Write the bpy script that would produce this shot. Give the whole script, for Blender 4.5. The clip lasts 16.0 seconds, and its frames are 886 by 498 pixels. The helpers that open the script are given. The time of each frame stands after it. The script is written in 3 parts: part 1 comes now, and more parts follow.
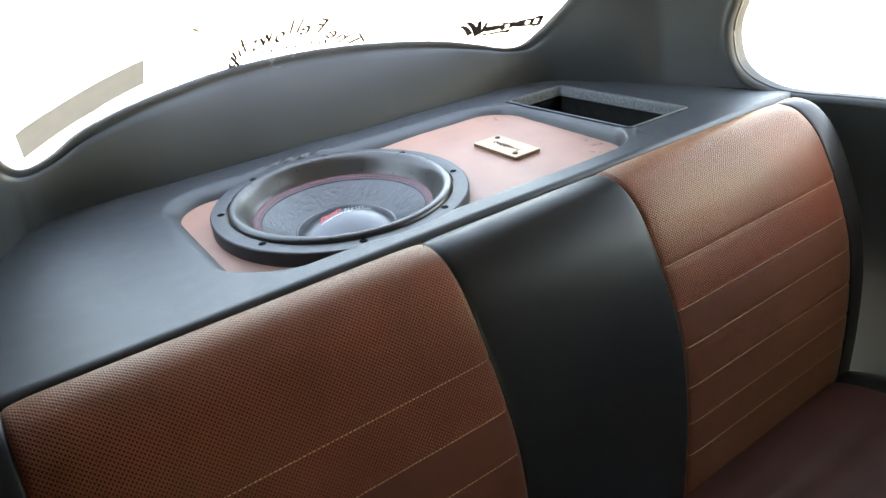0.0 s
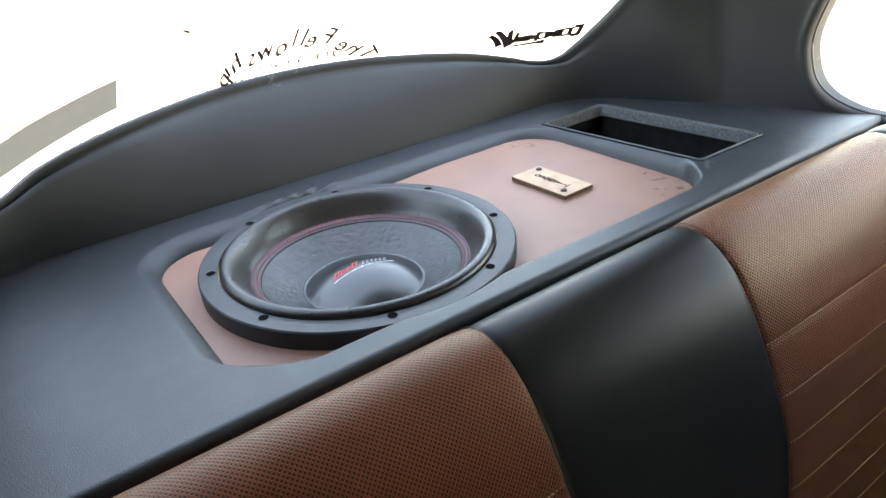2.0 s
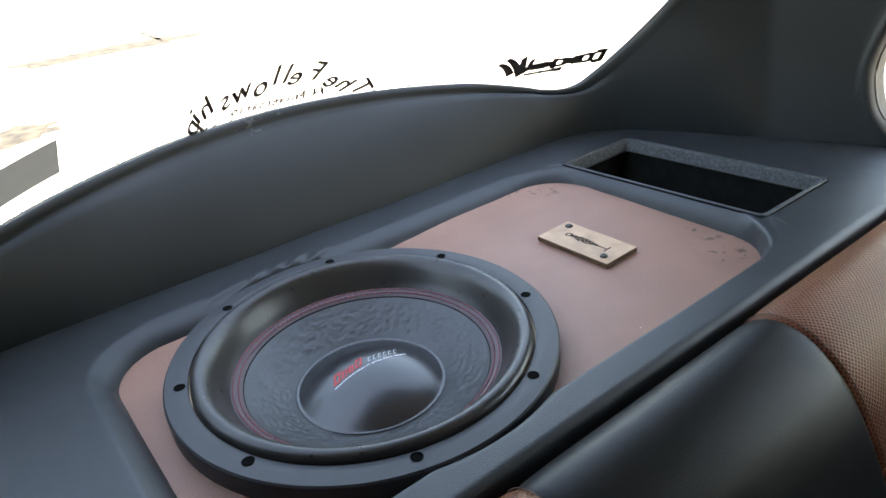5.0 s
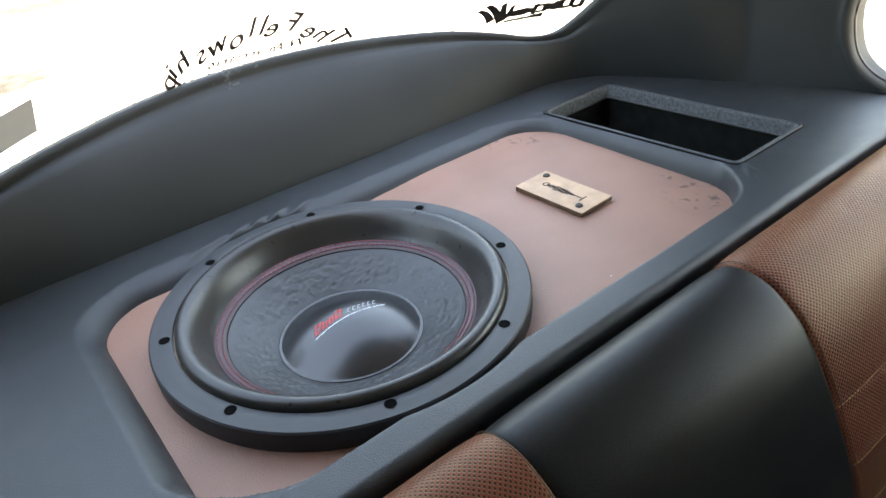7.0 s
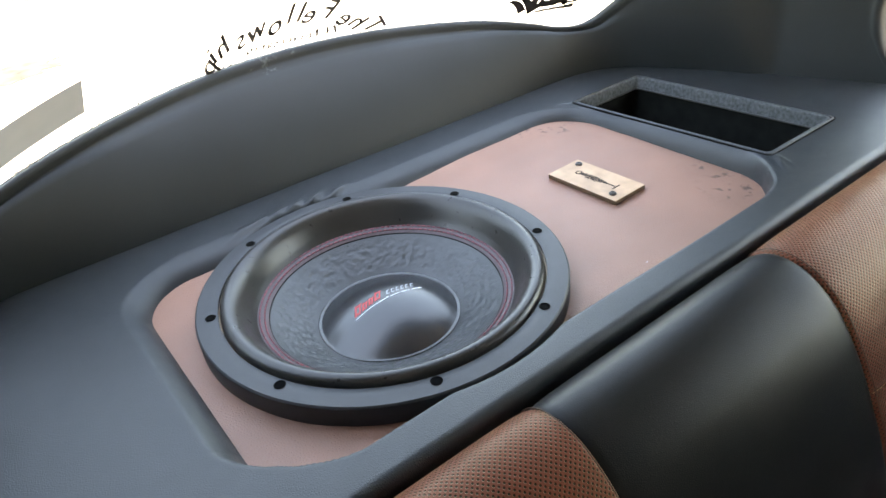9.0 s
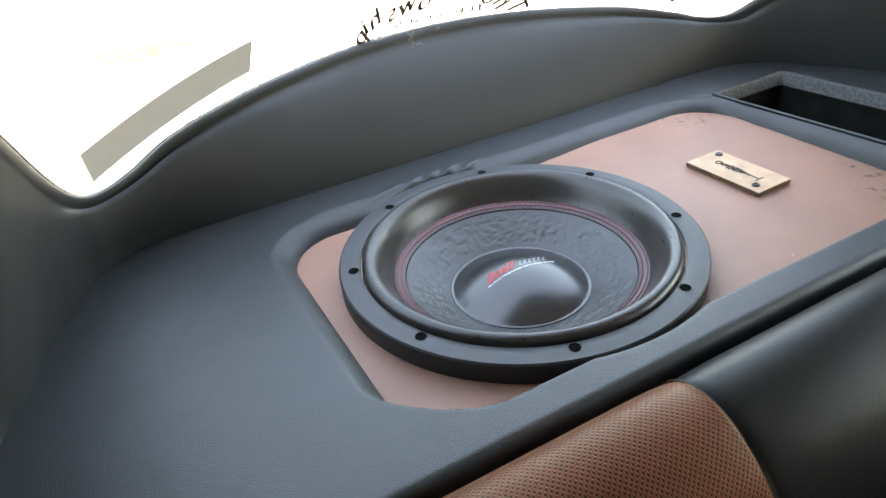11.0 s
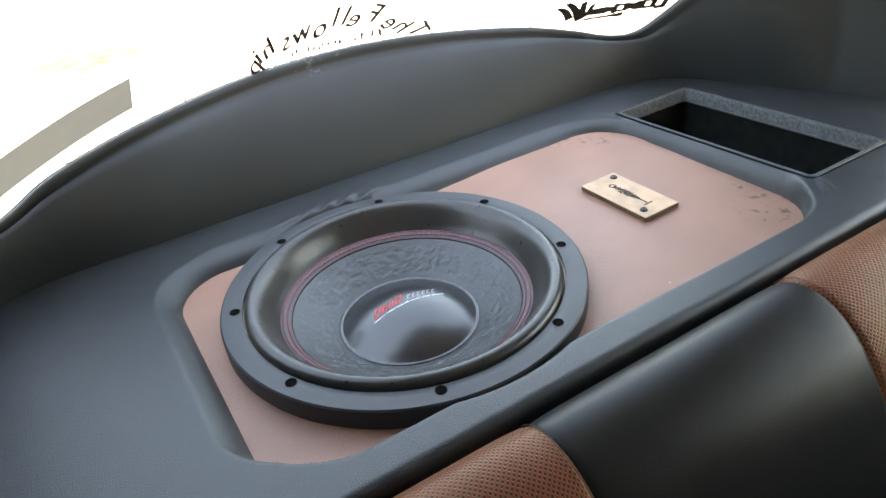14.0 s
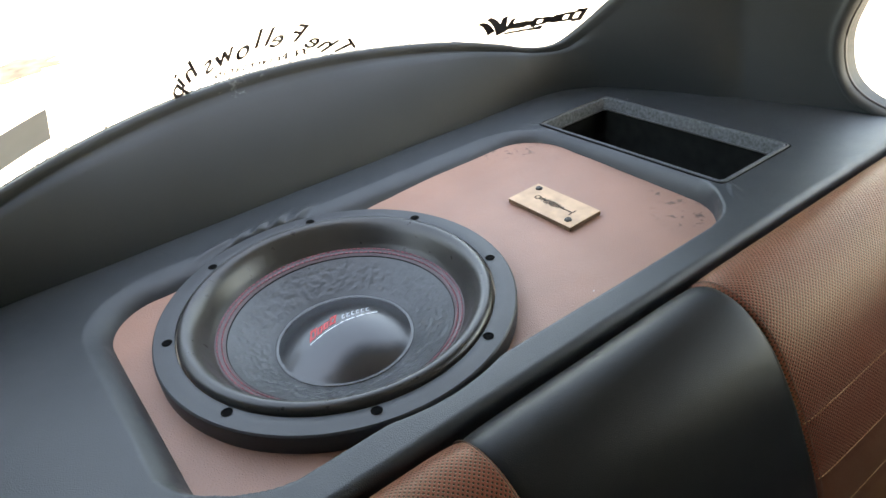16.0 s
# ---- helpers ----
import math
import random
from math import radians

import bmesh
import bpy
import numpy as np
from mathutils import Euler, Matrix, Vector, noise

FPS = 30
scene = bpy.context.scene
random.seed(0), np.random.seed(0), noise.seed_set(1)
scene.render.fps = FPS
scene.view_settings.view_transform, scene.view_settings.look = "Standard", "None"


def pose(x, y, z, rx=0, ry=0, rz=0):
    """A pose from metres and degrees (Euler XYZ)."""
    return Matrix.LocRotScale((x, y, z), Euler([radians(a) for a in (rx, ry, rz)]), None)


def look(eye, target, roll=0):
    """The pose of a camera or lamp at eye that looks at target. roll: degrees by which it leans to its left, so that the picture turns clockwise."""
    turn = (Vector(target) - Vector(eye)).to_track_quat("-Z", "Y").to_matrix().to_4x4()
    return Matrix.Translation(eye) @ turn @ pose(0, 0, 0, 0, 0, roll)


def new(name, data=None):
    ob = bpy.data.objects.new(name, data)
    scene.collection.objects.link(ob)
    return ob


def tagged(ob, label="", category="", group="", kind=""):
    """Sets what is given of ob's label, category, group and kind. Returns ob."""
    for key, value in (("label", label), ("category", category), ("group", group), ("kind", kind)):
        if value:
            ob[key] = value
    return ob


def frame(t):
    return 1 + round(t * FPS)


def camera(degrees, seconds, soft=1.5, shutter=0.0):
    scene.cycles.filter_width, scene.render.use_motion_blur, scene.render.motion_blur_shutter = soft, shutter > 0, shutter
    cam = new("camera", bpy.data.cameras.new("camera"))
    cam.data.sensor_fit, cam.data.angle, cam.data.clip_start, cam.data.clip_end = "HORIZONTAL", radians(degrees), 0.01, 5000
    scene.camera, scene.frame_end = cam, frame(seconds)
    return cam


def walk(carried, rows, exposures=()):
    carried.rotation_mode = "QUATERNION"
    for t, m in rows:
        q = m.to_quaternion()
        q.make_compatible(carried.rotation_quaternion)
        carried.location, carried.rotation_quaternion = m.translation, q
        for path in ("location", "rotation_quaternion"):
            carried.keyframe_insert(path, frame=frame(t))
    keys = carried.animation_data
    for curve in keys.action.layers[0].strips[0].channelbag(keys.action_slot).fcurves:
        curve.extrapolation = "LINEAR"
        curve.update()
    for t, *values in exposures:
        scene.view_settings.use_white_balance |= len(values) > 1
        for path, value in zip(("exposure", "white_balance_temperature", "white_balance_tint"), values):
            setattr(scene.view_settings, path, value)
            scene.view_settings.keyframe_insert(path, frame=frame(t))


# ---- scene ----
cam = camera(65.16, 16.0)
PATH = [
    (0, (-0.3376, -0.7419, 1.2268), (0.6265, 0.7476, 0.3032), -5.47),
    (0.5, (-0.333, -0.731, 1.2347), (0.6304, 0.761, 0.3157), -5.52),
    (1, (-0.33, -0.7073, 1.2429), (0.6327, 0.7841, 0.3213), -5.49),
    (1.5, (-0.2996, -0.654, 1.2347), (0.6625, 0.8346, 0.3084), -5.38),
    (2, (-0.2802, -0.5756, 1.2145), (0.7014, 0.9024, 0.2916), -5.2),
    (2.5, (-0.2577, -0.5098, 1.206), (0.7393, 0.9557, 0.2787), -5.39),
    (3, (-0.2407, -0.4605, 1.2141), (0.768, 0.9955, 0.2855), -5.57),
    (3.5, (-0.2211, -0.4355, 1.2177), (0.7999, 1.0122, 0.2899), -5.58),
    (4, (-0.2149, -0.4297, 1.2192), (0.8084, 1.0157, 0.2898), -5.62),
    (6.3, (-0.2202, -0.4394, 1.2306), (0.8131, 1.0006, 0.3045), -5.93),
    (6.5, (-0.218, -0.4434, 1.2308), (0.7964, 0.9902, 0.272), -6.29),
    (7, (-0.2061, -0.4486, 1.2359), (0.7658, 0.9358, 0.1684), -6.73),
    (7.5, (-0.2101, -0.4509, 1.2398), (0.7568, 0.925, 0.1556), -6.58),
    (8, (-0.2136, -0.4507, 1.2407), (0.7518, 0.9267, 0.1601), -6.53),
    (8.5, (-0.2215, -0.4466, 1.238), (0.7368, 0.9356, 0.1547), -6.44),
    (9, (-0.2366, -0.4421, 1.2375), (0.7126, 0.9467, 0.1563), -6.26),
    (9.5, (-0.2548, -0.4392, 1.2348), (0.669, 0.9679, 0.1548), -6.05),
    (10, (-0.2767, -0.4351, 1.2294), (0.5704, 1.0235, 0.1537), -5.77),
    (10.2, (-0.281, -0.4363, 1.2293), (0.5226, 1.0493, 0.1576), -5.92),
    (10.9, (-0.2861, -0.4373, 1.227), (0.454, 1.0879, 0.1615), -6.01),
    (11.6, (-0.2702, -0.4432, 1.2307), (0.4474, 1.0924, 0.1663), -6.09),
    (12.3, (-0.2493, -0.4502, 1.2354), (0.4758, 1.078, 0.1682), -6.28),
    (12.5, (-0.2438, -0.452, 1.2386), (0.4856, 1.072, 0.1691), -6.3),
    (13, (-0.2307, -0.4549, 1.2417), (0.516, 1.0575, 0.1669), -6.3),
    (13.5, (-0.22, -0.4574, 1.2446), (0.5554, 1.0402, 0.1703), -6.15),
    (14, (-0.208, -0.4609, 1.247), (0.5965, 1.02, 0.1706), -6.25),
    (14.5, (-0.1926, -0.4688, 1.2529), (0.6536, 0.9938, 0.1839), -6.49),
    (15, (-0.1859, -0.4738, 1.2622), (0.7162, 0.9487, 0.1846), -6.18),
    (15.5, (-0.1912, -0.4714, 1.2658), (0.7401, 0.9269, 0.1811), -5.8),
    (16, (-0.1997, -0.4699, 1.2656), (0.7427, 0.9187, 0.1772), -5.86),
]
walk(cam, [(t, look(eye, target, roll)) for t, eye, target, roll in PATH], [(0.0, 4.78, 10000, 14), (1.0, 4.63, 9850, 14), (2.0, 4.38, 9700, 14), (2.8, 4.1, 9330, 14), (3.5, 3.83, 9000, 14), (4.2, 3.78, 9000, 14), (6.5, 3.68, 9300, 14), (7.2, 4.26, 9900, 14), (9.0, 4.36, 9900, 14), (10.0, 4.38, 9980, 14), (12.5, 4.38, 10160, 14), (14.0, 4.33, 10300, 14), (16.0, 4.18, 10500, 14)])

# ---- world, sun, exposure ----
SUN_ELEV, SUN_TURN = 45.0, 190.0
world = bpy.data.worlds.new("daylight")
world.use_nodes = True
scene.world = world
wn = world.node_tree.nodes
sky = wn.new("ShaderNodeTexSky")
sky.sky_type = "NISHITA"
sky.sun_disc = False
sky.sun_elevation, sky.sun_rotation = radians(SUN_ELEV), radians(SUN_TURN)
wn["Background"].inputs["Strength"].default_value = 0.15
world.node_tree.links.new(sky.outputs["Color"], wn["Background"].inputs["Color"])
sun = new("sun", bpy.data.lights.new("sun", "SUN"))
sun.data.energy, sun.data.angle, sun.data.color = 2.8, radians(0.5), (1.0, 0.95, 0.88)
sun.rotation_euler = (radians(90 - SUN_ELEV), 0, radians(180 - SUN_TURN))


# ---- materials ----
def mat(name, color, rough=0.5, metal=0.0, vary=0.15, scale=30.0, bump=0.0, bump_scale=400.0, cells=False, spec=0.5, coat=0.0):
    """A surface with soft variation of tone at two scales and a fine relief."""
    m = bpy.data.materials.new(name)
    m.use_nodes = True
    nt = m.node_tree
    n, l = nt.nodes, nt.links
    b = n["Principled BSDF"]
    b.inputs["Roughness"].default_value = rough
    b.inputs["Metallic"].default_value = metal
    b.inputs["Specular IOR Level"].default_value = spec
    b.inputs["Coat Weight"].default_value = coat
    tc = n.new("ShaderNodeTexCoord")
    big = n.new("ShaderNodeTexNoise")
    big.inputs["Scale"].default_value, big.inputs["Detail"].default_value = scale, 6
    l.new(tc.outputs["Object"], big.inputs["Vector"])
    ramp = n.new("ShaderNodeValToRGB")
    lo = [c * (1 - vary) for c in color]
    hi = [min(1, c * (1 + vary)) for c in color]
    ramp.color_ramp.elements[0].color, ramp.color_ramp.elements[0].position = (*lo, 1), 0.3
    ramp.color_ramp.elements[1].color, ramp.color_ramp.elements[1].position = (*hi, 1), 0.7
    l.new(big.outputs["Fac"], ramp.inputs["Fac"])
    l.new(ramp.outputs["Color"], b.inputs["Base Color"])
    rr = n.new("ShaderNodeMapRange")
    rr.inputs["To Min"].default_value, rr.inputs["To Max"].default_value = max(0.02, rough - 0.07), min(1, rough + 0.07)
    mid = n.new("ShaderNodeTexNoise")
    mid.inputs["Scale"].default_value, mid.inputs["Detail"].default_value = scale * 4, 4
    l.new(tc.outputs["Object"], mid.inputs["Vector"])
    l.new(mid.outputs["Fac"], rr.inputs["Value"])
    l.new(rr.outputs["Result"], b.inputs["Roughness"])
    if bump:
        bp = n.new("ShaderNodeBump")
        bp.inputs["Strength"].default_value, bp.inputs["Distance"].default_value = bump, 0.0010
        if cells:
            tx = n.new("ShaderNodeTexVoronoi")
            tx.feature = "DISTANCE_TO_EDGE"
            out = tx.outputs["Distance"]
        else:
            tx = n.new("ShaderNodeTexNoise")
            tx.inputs["Detail"].default_value = 4
            out = tx.outputs["Fac"]
        tx.inputs["Scale"].default_value = bump_scale
        l.new(tc.outputs["Object"], tx.inputs["Vector"])
        l.new(out, bp.inputs["Height"])
        l.new(bp.outputs["Normal"], b.inputs["Normal"])
    return m


def sheen(m, weight, tint):
    b = m.node_tree.nodes["Principled BSDF"]
    b.inputs["Sheen Weight"].default_value = weight
    b.inputs["Sheen Roughness"].default_value = 0.35
    b.inputs["Sheen Tint"].default_value = (*tint, 1)
    return m


def perforate(m, pitch=0.0040, radius=0.00074):
    """Punched holes in a staggered grid over a leather material, laid out in the mesh's UV metres."""
    nt = m.node_tree
    n, l = nt.nodes, nt.links
    b = n["Principled BSDF"]
    uv = n.new("ShaderNodeUVMap")
    sep = n.new("ShaderNodeSeparateXYZ")
    l.new(uv.outputs["UV"], sep.inputs["Vector"])

    def math_(op, a, c=None):
        k = n.new("ShaderNodeMath")
        k.operation = op
        for i, v in enumerate((a, c)):
            if v is None:
                continue
            if isinstance(v, (int, float)):
                k.inputs[i].default_value = v
            else:
                l.new(v, k.inputs[i])
        return k.outputs[0]

    def grid(off):
        d2 = []
        for ax, p in (("X", pitch), ("Y", pitch)):
            q = math_("ADD", math_("DIVIDE", sep.outputs[ax], p), off)
            fr = math_("SUBTRACT", math_("FRACT", q), 0.5)
            fr = math_("MULTIPLY", fr, p)
            d2.append(math_("MULTIPLY", fr, fr))
        return math_("SQRT", math_("ADD", d2[0], d2[1]))

    d = math_("MINIMUM", grid(0.0), grid(0.5))
    mr = n.new("ShaderNodeMapRange")
    mr.interpolation_type = "SMOOTHSTEP"
    mr.inputs["From Min"].default_value, mr.inputs["From Max"].default_value = radius * 0.75, radius * 1.35
    l.new(d, mr.inputs["Value"])
    old = b.inputs["Base Color"].links[0].from_socket
    mx = n.new("ShaderNodeMix")
    mx.data_type = "RGBA"
    mx.inputs["A"].default_value = (0.004, 0.003, 0.003, 1)
    l.new(mr.outputs["Result"], mx.inputs["Factor"])
    l.new(old, mx.inputs["B"])
    l.new(mx.outputs["Result"], b.inputs["Base Color"])
    bp = n.new("ShaderNodeBump")
    bp.inputs["Strength"].default_value, bp.inputs["Distance"].default_value = 0.8, 0.0007
    l.new(mr.outputs["Result"], bp.inputs["Height"])
    if b.inputs["Normal"].links:
        l.new(b.inputs["Normal"].links[0].from_socket, bp.inputs["Normal"])
    l.new(bp.outputs["Normal"], b.inputs["Normal"])
    return m


SHELF_LEATHER = mat("shelf_leather", (0.0195, 0.0228, 0.0253), 0.46, vary=0.12, scale=14, bump=0.32, bump_scale=650, cells=True)
WALL_LEATHER = mat("wall_leather", (0.0155, 0.0186, 0.0202), 0.58, vary=0.15, scale=9, bump=0.15, bump_scale=900, cells=True, spec=0.34)
SEAT_BLACK = mat("seat_black_leather", (0.0125, 0.0125, 0.0128), 0.36, vary=0.12, scale=12, bump=0.18, bump_scale=700, cells=True, spec=0.17)
SEAT_BROWN = perforate(mat("seat_brown_leather", (0.146, 0.034, 0.023), 0.42, vary=0.14, scale=12, bump=0.2, bump_scale=700, cells=True, spec=0.38))
SEAT_BROWN.node_tree.nodes["Principled BSDF"].inputs["Specular Tint"].default_value = (1.0, 0.68, 0.32, 1)
sheen(SEAT_BROWN, 0.20, (1.0, 0.60, 0.22))
SEAT_PLAIN = mat("seat_brown_plain", (0.095, 0.031, 0.018), 0.48, vary=0.12, scale=12, bump=0.3, bump_scale=700, cells=True, spec=0.22)
sheen(SEAT_PLAIN, 0.12, (1.0, 0.68, 0.14))
# seat brown darkened for the cushion: the shade low down is in the colour
CUSHION = mat("cushion_shaded_brown", (0.058, 0.022, 0.015), 0.58, vary=0.15, scale=14, bump=0.3, bump_scale=700, cells=True, spec=0.18)
PANEL_TAN = mat("panel_tan_leather", (0.33, 0.165, 0.115), 0.48, vary=0.09, scale=18, bump=0.6, bump_scale=480, cells=True)


def stain(m, spots, color):
    """Dark scuffs with a shape of their own, gathered round a few places."""
    nt = m.node_tree
    n, l = nt.nodes, nt.links
    b = n["Principled BSDF"]
    tc = n.new("ShaderNodeTexCoord")
    tot = None
    for x, y, z, r in spots:
        d = n.new("ShaderNodeVectorMath")
        d.operation = "DISTANCE"
        d.inputs[1].default_value = (x, y, z)
        l.new(tc.outputs["Object"], d.inputs[0])
        mr = n.new("ShaderNodeMapRange")
        mr.inputs["From Min"].default_value, mr.inputs["From Max"].default_value = r, r * .55
        l.new(d.outputs["Value"], mr.inputs["Value"])
        if tot is None:
            tot = mr.outputs["Result"]
        else:
            mxn = n.new("ShaderNodeMath")
            mxn.operation = "MAXIMUM"
            l.new(tot, mxn.inputs[0])
            l.new(mr.outputs["Result"], mxn.inputs[1])
            tot = mxn.outputs[0]
    nz = n.new("ShaderNodeTexNoise")
    nz.inputs["Scale"].default_value, nz.inputs["Detail"].default_value = 95, 3
    l.new(tc.outputs["Object"], nz.inputs["Vector"])
    th = n.new("ShaderNodeMapRange")
    th.inputs["From Min"].default_value, th.inputs["From Max"].default_value = .57, .68
    l.new(nz.outputs["Fac"], th.inputs["Value"])
    mul = n.new("ShaderNodeMath")
    mul.operation = "MULTIPLY"
    l.new(tot, mul.inputs[0])
    l.new(th.outputs["Result"], mul.inputs[1])
    old = b.inputs["Base Color"].links[0].from_socket
    mx = n.new("ShaderNodeMix")
    mx.data_type = "RGBA"
    mx.inputs["B"].default_value = (*color, 1)
    l.new(mul.outputs[0], mx.inputs["Factor"])
    l.new(old, mx.inputs["A"])
    l.new(mx.outputs["Result"], b.inputs["Base Color"])


stain(WALL_LEATHER, ((.055, .300, 1.010, .022), (.085, .302, 1.010, .015)), (.07, .075, .08))
stain(PANEL_TAN, ((.350, -.112, .168, .040), (.335, .135, .168, .035), (.370, -.07, .168, .025), (.300, .150, .168, .03)), (.10, .05, .035))
THREAD = mat("tan_thread", (0.42, 0.27, 0.14), 0.7, vary=0.2, scale=200)
SEAM_THREAD = mat("brown_thread", (0.10, 0.05, 0.03), 0.7, vary=0.2, scale=200)
RING_RUBBER = mat("ring_rubber", (0.030, 0.031, 0.033), 0.50, vary=0.10, scale=40, bump=0.1, bump_scale=1500)
SURROUND = mat("surround_foam", (0.028, 0.025, 0.022), 0.30, vary=0.15, scale=30, bump=0.12, bump_scale=1600)
CONE = mat("cone_fibre", (0.036, 0.039, 0.041), 0.31, vary=0.15, scale=60, bump=0.3, bump_scale=1200, cells=True, spec=0.6)
CAP = mat("cap_gloss", (0.013, 0.013, 0.014), 0.25, vary=0.04, scale=2, spec=0.85)
RED_BAND = mat("band_cloth", (0.080, 0.048, 0.052), 0.5, vary=0.2, scale=200)
RED = mat("red_thread", (0.30, 0.055, 0.070), 0.55, vary=0.2, scale=300)
RED_PRINT = mat("red_print", (0.55, 0.02, 0.02), 0.4, vary=0.05)
GREY_PRINT = mat("grey_print", (0.35, 0.36, 0.38), 0.4, vary=0.05)
WHITE_PRINT = mat("white_print", (0.8, 0.8, 0.8), 0.4, vary=0.03)
PLY = mat("birch_ply", (0.52, 0.320, 0.195), 0.55, vary=0.18, scale=60, bump=0.15, bump_scale=500)
PLY_EDGE = mat("burnt_ply_edge", (0.10, 0.05, 0.025), 0.7, vary=0.3, scale=200)
BURN = mat("burnt_engraving", (0.035, 0.02, 0.013), 0.8, vary=0.4, scale=300)
SCREW = mat("dark_steel", (0.07, 0.065, 0.06), 0.35, metal=1.0, vary=0.2, scale=300)
HOLE_BLACK = mat("hole_black", (0.003, 0.003, 0.003), 0.9, vary=0.1, spec=0.05)
FELT = mat("grey_felt", (0.060, 0.066, 0.068), 0.85, vary=0.5, scale=260, bump=0.5, bump_scale=900)
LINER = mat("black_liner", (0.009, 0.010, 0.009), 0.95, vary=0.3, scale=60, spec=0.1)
RUBBER = mat("black_rubber", (0.02, 0.02, 0.02), 0.5, vary=0.2, scale=80)
STICKER = mat("grey_sticker", (0.23, 0.21, 0.19), 0.7, vary=0.04, scale=60)
_n, _l = STICKER.node_tree.nodes, STICKER.node_tree.links
_t, _m = _n.new("ShaderNodeBsdfTranslucent"), _n.new("ShaderNodeMixShader")
_t.inputs["Color"].default_value = (.16, .15, .135, 1)
_m.inputs["Fac"].default_value = .30
_l.new(_n["Principled BSDF"].outputs[0], _m.inputs[1])
_l.new(_t.outputs[0], _m.inputs[2])
_l.new(_m.outputs[0], _n["Material Output"].inputs["Surface"])
LETTERS = mat("grey_black_lettering", (0.07, 0.068, 0.07), 0.6, vary=0.3, scale=80)
DECAL = mat("black_decal", (0.02, 0.02, 0.02), 0.5, vary=0.1)
_n, _l = LETTERS.node_tree.nodes, LETTERS.node_tree.links
_t, _m = _n.new("ShaderNodeBsdfTranslucent"), _n.new("ShaderNodeMixShader")
_t.inputs["Color"].default_value = (.10, .10, .10, 1)
_m.inputs["Fac"].default_value = .30
_l.new(_n["Principled BSDF"].outputs[0], _m.inputs[1])
_l.new(_t.outputs[0], _m.inputs[2])
_l.new(_m.outputs[0], _n["Material Output"].inputs["Surface"])
GROUND = mat("pale_concrete", (0.36, 0.35, 0.325), 0.9, vary=0.12, scale=1.2, bump=0.4, bump_scale=40)
HEADLINER = mat("headliner_cloth", (0.24, 0.235, 0.225), 0.9, vary=0.1, scale=30)
CARPET = mat("dark_carpet", (0.03, 0.03, 0.03), 0.95, vary=0.2, scale=80)


def glass_mat():
    m = bpy.data.materials.new("window_glass")
    m.use_nodes = True
    n, l = m.node_tree.nodes, m.node_tree.links
    n.remove(n["Principled BSDF"])
    tr, gl, mx = n.new("ShaderNodeBsdfTransparent"), n.new("ShaderNodeBsdfGlossy"), n.new("ShaderNodeMixShader")
    tr.inputs["Color"].default_value = (0.93, 0.96, 0.95, 1)
    gl.inputs["Roughness"].default_value = 0.02
    mx.inputs["Fac"].default_value = 0.045
    l.new(tr.outputs["BSDF"], mx.inputs[1])
    l.new(gl.outputs["BSDF"], mx.inputs[2])
    l.new(mx.outputs["Shader"], n["Material Output"].inputs["Surface"])
    return m


GLASS = glass_mat()


# ---- mesh helpers ----
def thing(name, label, category, at=(0, 0, 0), kind="", group=""):
    ob = new(name)
    ob.location = at
    ob.empty_display_size = 0.02
    return tagged(ob, label, category, group, kind)


def finish(bm, name, material, smooth=True):
    me = bpy.data.meshes.new(name)
    bmesh.ops.recalc_face_normals(bm, faces=bm.faces)
    bm.to_mesh(me)
    bm.free()
    if smooth:
        me.polygons.foreach_set("use_smooth", [True] * len(me.polygons))
    for m in material if isinstance(material, (list, tuple)) else [material]:
        me.materials.append(m)
    return me


def part(name, bm, material, parent=None, label="", smooth=True):
    """One mesh object of its own, in world metres, under its thing."""
    ob = new(name, finish(bm, name, material, smooth))
    if parent is not None:
        base = Vector((0, 0, 0))
        p = parent
        while p is not None:
            base += p.location
            p = p.parent
        ob.data.transform(Matrix.Translation(-base))
        ob.parent = parent
    if label:
        ob["label"] = label
    return ob


def sharp(ob, angle=35):
    """Edges steeper than the angle stay crisp under smooth shading."""
    me = ob.data
    bm = bmesh.new()
    bm.from_mesh(me)
    for e in bm.edges:
        if len(e.link_faces) == 2 and e.calc_face_angle(0) > radians(angle):
            e.smooth = False
    bm.to_mesh(me)
    bm.free()
    return ob


def loft(bm, loops, closed=True):
    """Quads between successive loops of equal length."""
    vs = [[bm.verts.new(p) for p in lp] for lp in loops]
    for a, b in zip(vs, vs[1:]):
        k = len(a)
        for i in range(k if closed else k - 1):
            j = (i + 1) % k
            bm.faces.new((a[i], a[j], b[j], b[i]))
    return vs


def lathe(profile, steps=128, center=(0, 0), wobble=None):
    bm = bmesh.new()
    loops = []
    for r, z in profile:
        lp = []
        for i in range(steps):
            a = 2 * math.pi * i / steps
            dz = wobble(r, a) if wobble else 0
            lp.append((center[0] + r * math.cos(a), center[1] + r * math.sin(a), z + dz))
        loops.append(lp)
    loft(bm, loops)
    return bm


